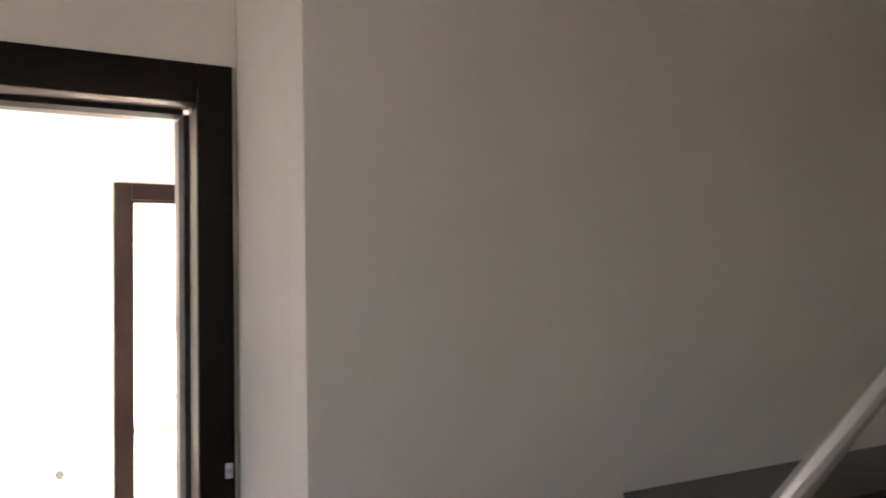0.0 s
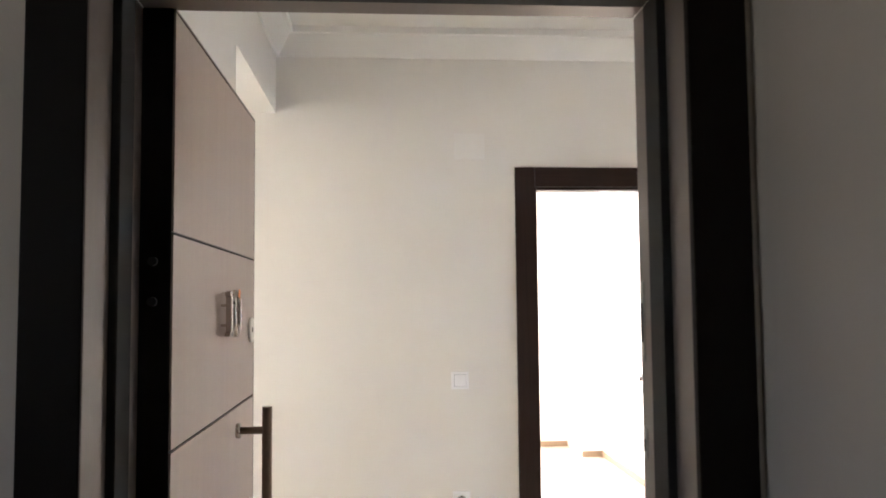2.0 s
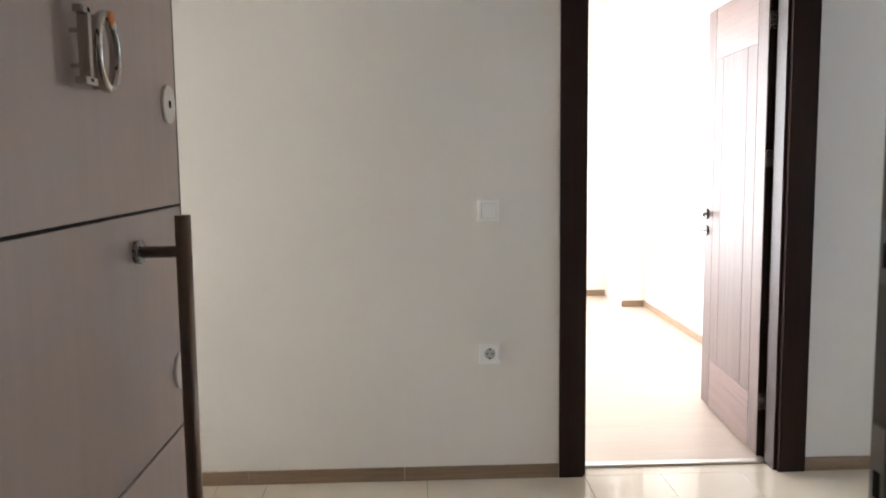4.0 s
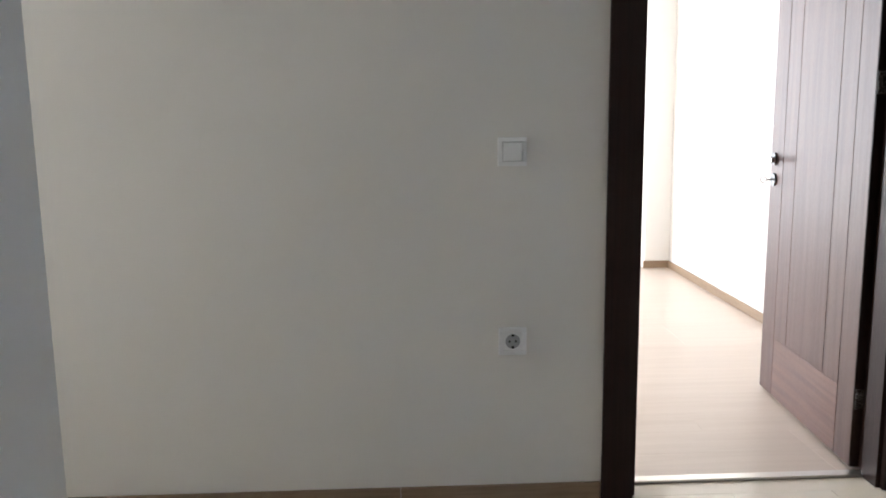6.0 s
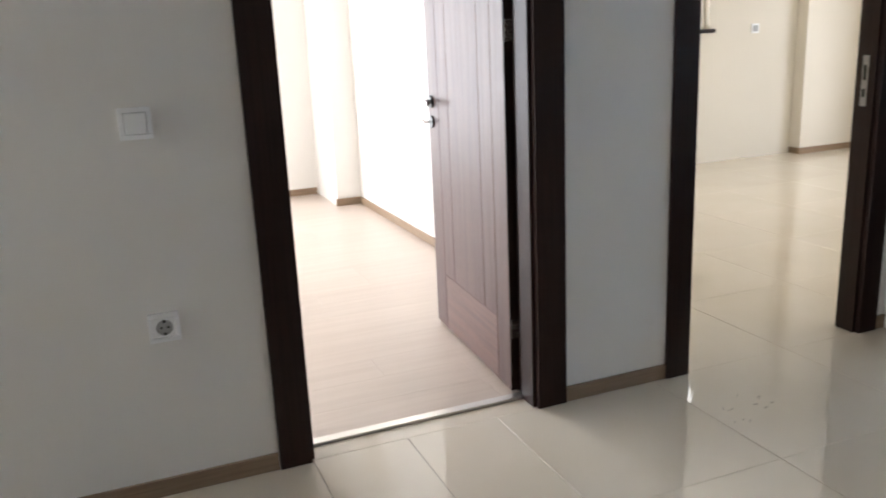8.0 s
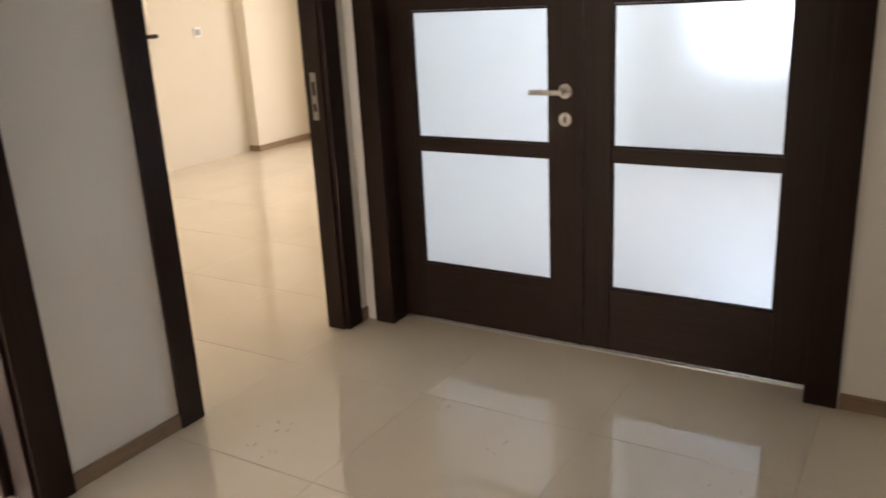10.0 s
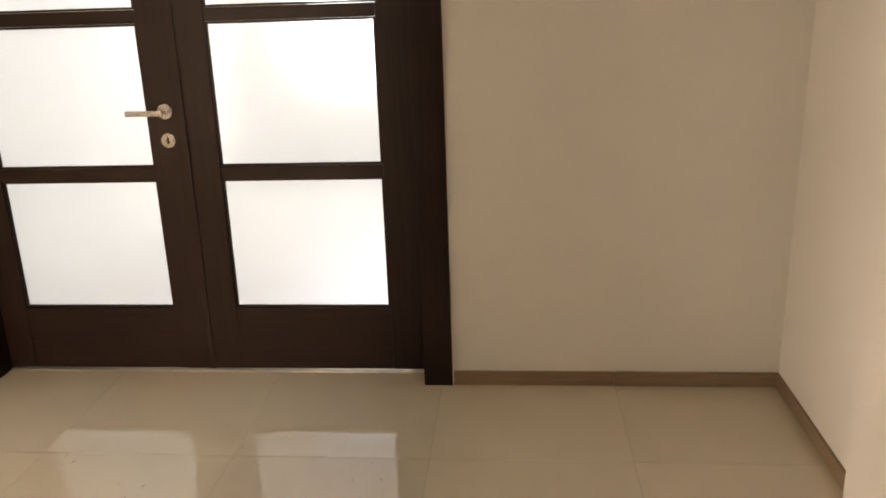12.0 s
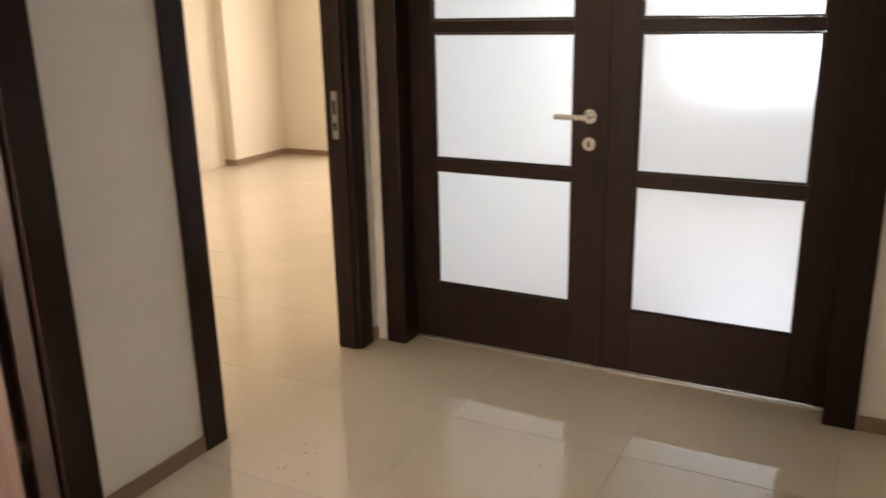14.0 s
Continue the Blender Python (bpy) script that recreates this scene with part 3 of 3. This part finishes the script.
for k in range(48):
    a, b = loops[k], loops[(k + 1) % 48]
    for m in range(10):
        bm.faces.new((a[m], a[(m + 1) % 10], b[(m + 1) % 10], b[m]))
bmesh.ops.recalc_face_normals(bm, faces=bm.faces)
rod(bm, (X1 - 0.0005, -2.040, 1.393), (nx, -2.040, 1.393), 0.003, 8)
rod(bm, (X1 - 0.0005, -2.040, 1.489), (nx, -2.040, 1.489), 0.003, 8)
dg = part("digit_nought", bm, POLISHED, el, "raised chrome number nought", True)
part("sticker", stick((nx + 0.0072, -2.036, 1.487), (nx + 0.0090, -2.036, 1.487), 0.010, 16), ORANGE, dg, "small orange sticker")

bp = thing("bell_push", "small grey door bell push on the black door casing", "door bell")
part("plate", one(-0.103, -0.083, -2.781, -2.7752, 1.005, 1.045, 0.002), SOCKET_GREY, bp)
part("button", stick((-0.093, -2.784, 1.025), (-0.093, -2.7805, 1.025), 0.0065, 16), ZINC, bp, "", True)

# ---- wall fittings ----
def plate(bm, x, z, w, h, y0, y1, b):
    return box(bm, x - w / 2, x + w / 2, y1, y0, z - h / 2, z + h / 2, b)


def ring_frame(x, z, out, inn, y0, y1):
    """A square plastic frame with a bevelled outer edge and a square opening."""
    bm, a, b = B(), out / 2, inn / 2
    for c in ((-a, a, b, a), (-a, a, -a, -b), (-a, -b, -b, b), (b, a, -b, b)):
        box(bm, x + c[0], x + c[1], y1, y0, z + c[2], z + c[3], 0.0022)
    return bm


def switch_at(name, label, x, z, wall_y):
    root = thing(name, label, "light switch")
    part("frame", ring_frame(x, z, 0.084, 0.0575, wall_y - 0.0004, wall_y - 0.0125), PLASTIC, root)
    part("backing", plate(B(), x, z, 0.058, 0.058, wall_y - 0.0004, wall_y - 0.004, 0.0), SOCKET_GREY, root)
    bm = plate(B(), x, z, 0.0545, 0.0545, wall_y - 0.004, wall_y - 0.0140, 0.0018)
    bmesh.ops.rotate(bm, verts=bm.verts, cent=(x, wall_y - 0.006, z), matrix=Matrix.Rotation(radians(3.5), 3, "X"))
    part("rocker", bm, PLASTIC, root)
    return root


sw = switch_at("light_switch", "white plastic rocker light switch on the wall", -0.280, 1.086, 0.0)
so = thing("wall_socket", "white plastic earthed wall socket on the wall", "socket")
part("frame", ring_frame(-0.278, 0.517, 0.084, 0.0575, -0.0004, -0.0125), PLASTIC, so)
ins = part("insert", plate(B(), -0.278, 0.517, 0.0560, 0.0560, -0.0004, -0.0105, 0.001), PLASTIC, so)
part("cup", stick((-0.278, -0.0100, 0.517), (-0.278, -0.0111, 0.517), 0.0205, 28), SOCKET_GREY, ins)
cr = B()
for k in range(28):
    a, b = 2 * math.pi * k / 28, 2 * math.pi * (k + 1) / 28
    rod(cr, (-0.278 + 0.0212 * math.cos(a), -0.0112, 0.517 + 0.0212 * math.sin(a)), (-0.278 + 0.0212 * math.cos(b), -0.0112, 0.517 + 0.0212 * math.sin(b)), 0.0010, 6)
part("cup_rim", cr, SOCKET_GREY, ins)
for dx in (-0.0095, 0.0095):
    part("pin_hole", stick((-0.278 + dx, -0.0109, 0.517), (-0.278 + dx, -0.0117, 0.517), 0.0034, 12), HOLE, ins)
for dz in (-0.0185, 0.0185):
    part("earth_clip", one(-0.2820, -0.2740, -0.0135, -0.0105, 0.517 + dz - 0.0034, 0.517 + dz + 0.0034, 0.0005), HOLE, ins)
jb = thing("junction_box_cover", "painted-over blank junction box cover near the ceiling", "wall box")
part("cover", plate(B(), -0.222, 2.230, 0.150, 0.130, -0.0004, -0.006, 0.002), CEILING, jb)
ls = thing("wall_socket", "white plastic wall socket on the cream wall", "socket")
part("frame", plate(B(), 5.13, 1.160, 0.083, 0.083, LN - 0.0004, LN - 0.011, 0.003), PLASTIC, ls)
part("insert", plate(B(), 5.13, 1.160, 0.054, 0.054, LN - 0.010, LN - 0.0135, 0.002), SOCKET_GREY, ls)


# ---- windows ----
def window(name, label, axis, u0, u1, z0, z1, d0, d1, n, mat):
    """A framed window with n panes and a sill board, in a wall opening between depths d0 and d1."""
    root = thing(name, label, "window", kind="structure")
    m = (d0 + d1) / 2

    def put(nm, a, b, c, e, y0, y1, mt, lab="", bev=0.004):
        bm = one(a, b, y0, y1, c, e, bev) if axis == "x" else one(y0, y1, a, b, c, e, bev)
        return part(nm, bm, mt, root, lab)

    f = 0.06
    put("window_frame", u0, u0 + f, z0, z1, m - 0.035, m + 0.035, mat)
    put("window_frame", u1 - f, u1, z0, z1, m - 0.035, m + 0.035, mat)
    put("window_frame", u0 + f, u1 - f, z0, z0 + f, m - 0.035, m + 0.035, mat)
    put("window_frame", u0 + f, u1 - f, z1 - f, z1, m - 0.035, m + 0.035, mat)
    step = (u1 - u0 - 2 * f) / n
    for i in range(n):
        a = u0 + f + i * step
        if i:
            put("mullion", a - 0.035, a + 0.035, z0 + f, z1 - f, m - 0.034, m + 0.034, mat)
        g = put("pane", a + (0.036 if i else 0.0005), a + step - (0.036 if i < n - 1 else 0.0005), z0 + f, z1 - f, m - 0.006, m + 0.006, GLASS, "", 0.0)
        g.visible_shadow = False
    return root


window("window_1", "dark framed living room window with dark sill", "x", 3.402, 4.618, 1.182, 2.398, 3.675, 3.805, 2, ALU)
tagged(part("window_sill", one(3.35, 4.66, LN - 0.045, LN - 0.0006, 1.142, 1.176, 0.004), WENGE), "dark window sill board", "sill", kind="structure")
window("window_2", "wide bedroom balcony window", "x", -1.948, 0.248, 0.152, 2.348, 4.38, 4.48, 3, WENGE)
window("window_3", "living room balcony window", "y", 0.902, 2.898, 0.102, 2.248, 6.44, 6.52, 2, WENGE)
window("window_4", "study window behind the double door", "y", -2.198, -0.502, 0.802, 2.298, 6.36, 6.48, 2, WENGE)
# out-of-view window, added to go with the passage fill lamp
window("window_6", "small added passage window, out of view, for the hall fill light", "y", -1.028, -0.132, 0.922, 2.278, -5.16, -5.04, 1, PLASTIC)
window("window_5", "small stairwell window", "y", -5.598, -4.402, 1.352, 2.548, -3.26, -3.14, 1, FRAME_STEEL)

# ---- outside the living room window ----
hs = thing("house", "pale rendered house with red tiled roof across the street", "house")
part("wall", one(9, 24, 24, 33, -3.2, 4.5, 0.05), FACADE, hs)
bm = B()
pts = [(8.5, 23.4, 4.5), (24.5, 23.4, 4.5), (24.5, 33.6, 4.5), (8.5, 33.6, 4.5), (12, 28.5, 7.5), (21, 28.5, 7.5)]
vs = [bm.verts.new(p) for p in pts]
for f in ((0, 1, 5, 4), (1, 2, 5), (2, 3, 4, 5), (3, 0, 4), (3, 2, 1, 0)):
    bm.faces.new([vs[k] for k in f])
bmesh.ops.recalc_face_normals(bm, faces=bm.faces)
part("roof", bm, BRICK_RED, hs)
for x in (10.5, 13.5, 16.5, 19.5):
    for z in (-1.2, 1.8):
        wf = part("window", one(x, x + 1.3, 23.94, 23.995, z, z + 1.5, 0.01), PLASTIC, hs)
        part("pane", one(x + 0.08, x + 1.22, 23.92, 23.938, z + 0.08, z + 1.42), BLACK_METAL, wf)

# ---- stair rail on the landing ----
hr = thing("stair_railing", "stainless steel stair handrail with slim posts on the landing", "railing")
part("handrail", stick((0.35, -3.8, 0.735), (2.35, -3.8, 2.015), 0.030, 24), STEEL_SHINY, hr, "bright stainless steel tube", True)
for x, z in ((0.50, 0.83), (1.40, 1.407), (2.25, 1.951)):
    part("post", stick((x, -3.8, 0.0), (x, -3.8, z - 0.015), 0.016, 16), STEEL_SHINY, hr, "", True)
cab = thing("hallway_cabinet", "low black cabinet with brass handle against the landing wall", "cabinet")
body = part("body", one(0.835, 2.20, LY - 0.34, LY - 0.001, 0.02, 0.925, 0.004), GRANITE, cab)
part("top", one(0.820, 2.215, LY - 0.36, LY - 0.001, 0.9255, 0.945, 0.004), GRANITE, cab)
for x0, x1 in ((0.842, 1.512), (1.518, 2.193)):
    dr = part("cabinet_door", one(x0, x1, LY - 0.357, LY - 0.3405, 0.05, 0.915, 0.003), GRANITE, cab)
    part("handle", one((x0 + x1) / 2 - 0.08, (x0 + x1) / 2 + 0.08, LY - 0.372, LY - 0.3575, 0.845, 0.857, 0.004), GOLD, dr, "brass bar handle")

# ---- floors, piece by piece ----
TP, X0, Y0J = 0.639, 1.382, -0.639
tiles = {}
lay = random.Random(5)


def tile(root, x0, x1, y0, y1):
    """One polished tile with a fine arris; alike tiles share a mesh."""
    w, h = round(x1 - x0, 4), round(y1 - y0, 4)
    if (w, h) not in tiles:
        bm = one(-w / 2 + 0.0010, w / 2 - 0.0010, -h / 2 + 0.0003, h / 2 - 0.0003, -0.009, 0.0)
        bmesh.ops.bevel(bm, geom=[e for e in bm.edges if all(v.co.z > -0.001 for v in e.verts)], offset=0.0008, segments=1, affect="EDGES")
        me = bpy.data.meshes.new("tile")
        bm.to_mesh(me)
        bm.free()
        me.materials.append(TILE)
        tiles[(w, h)] = me
    ob = new("tile", tiles[(w, h)])
    ob.parent = root
    ob.location = ((x0 + x1) / 2, (y0 + y1) / 2, 0)
    ob.rotation_euler = (lay.uniform(-0.0003, 0.0003), lay.uniform(-0.0003, 0.0003), 0)


def tiled(name, label, zones):
    root = part(name, B(), GROUT)
    bm = B()
    for (x0, x1, y0, y1) in zones:
        box(bm, x0, x1, y0, y1, -0.10, -0.0025)
    bm.to_mesh(root.data)
    bm.free()
    tagged(root, label, "floor", kind="structure")
    for (x0, x1, y0, y1) in zones:
        if y1 - y0 < 0.2:
            tile(root, x0, x1, y0, y1)
            continue
        i0, i1 = math.floor((x0 - X0) / TP), math.ceil((x1 - X0) / TP)
        j0, j1 = math.floor((y0 - Y0J) / TP), math.ceil((y1 - Y0J) / TP)
        for i in range(i0, i1):
            for j in range(j0, j1):
                a, b = max(x0, X0 + i * TP), min(x1, X0 + (i + 1) * TP)
                c, e = max(y0, Y0J + j * TP), min(y1, Y0J + (j + 1) * TP)
                if b - a > 0.01 and e - c > 0.01:
                    tile(root, a, b, c, e)


YJ = Y0J + TP
tiled("floor_hall", "polished beige porcelain floor tiles with thin dark joints",
      [(-5.0, WX - 0.2, -1.09, YJ), (WX - 0.2, 0.42, -2.66, YJ), (0.42, EX + 0.09, SY - 0.01, YJ), (D1[0] - 0.02, D1[1] + 0.02, YJ, 0.0855)])
tiled("floor_living", "polished beige porcelain floor tiles running on into the living room", [(LW, LE + 0.05, YJ, LN + 0.05)])

planks = {}


def plank(root, x0, x1, y0, y1):
    w, h = round(x1 - x0, 4), round(y1 - y0, 4)
    if (w, h) not in planks:
        bm = one(-w / 2 + 0.0002, w / 2 - 0.0002, -h / 2 + 0.0002, h / 2 - 0.0002, -0.008, 0.0)
        bmesh.ops.bevel(bm, geom=[e for e in bm.edges if all(v.co.z > -0.001 for v in e.verts)], offset=0.0003, segments=1, affect="EDGES")
        me = bpy.data.meshes.new("plank")
        bm.to_mesh(me)
        bm.free()
        me.materials.append(LAMINATE)
        planks[(w, h)] = me
    ob = new("plank", planks[(w, h)])
    ob.parent = root
    ob.location = ((x0 + x1) / 2, (y0 + y1) / 2, 0)


def laminated(name, label, x0, x1, y0, y1, along):
    root = tagged(part(name, one(x0, x1, y0, y1, -0.10, -0.0085), GROUT), label, "floor", kind="structure")
    rng = random.Random(3)
    W, L = 0.193, 1.285
    u0, u1, v0, v1 = (x0, x1, y0, y1) if along == "x" else (y0, y1, x0, x1)
    v = v0
    while v < v1 - 0.02:
        u = u0 - rng.choice((0.0, 0.32, 0.64, 0.96))
        while u < u1:
            a, b, c, e = max(u, u0), min(u + L, u1), v, min(v + W, v1)
            if b - a > 0.05:
                plank(root, a, b, c, e) if along == "x" else plank(root, c, e, a, b)
            u += L
        v += W


laminated("floor_bedroom", "pale oak laminate planks on the bedroom floor", BW, BE + 0.01, 0.1245, BN, "x")
laminated("floor_study", "pale oak laminate planks on the study floor", EX + 0.091, 6.3, -3.4, NW, "x")

# ---- small builders' marks on the tiles ----
rng = random.Random(11)
marks = tagged(part("dust_flecks", B(), GROUT), "dried plaster flecks and scuffs on the polished tiles", "dirt", kind="stuff")
bm = B()
for x, y, n in ((1.62, -0.30, 7), (1.48, -0.36, 5), (2.00, -0.72, 4), (2.02, -1.33, 4), (1.80, -1.02, 4), (1.95, -1.75, 3), (0.9, -1.2, 4), (1.9, 0.6, 5)):
    for k in range(n):
        cx, cy, a = x + rng.uniform(-0.06, 0.06), y + rng.uniform(-0.06, 0.06), rng.uniform(-0.3, 0.9)
        l, w = rng.uniform(0.004, 0.024), rng.uniform(0.0008, 0.0020)
        made = bmesh.ops.create_cube(bm, size=1.0, matrix=Matrix.Translation((cx, cy, 0.0006)) @ Matrix.Rotation(a, 4, "Z") @ Matrix.Diagonal((l, w, 0.001, 1)))
bm.to_mesh(marks.data)
bm.free()
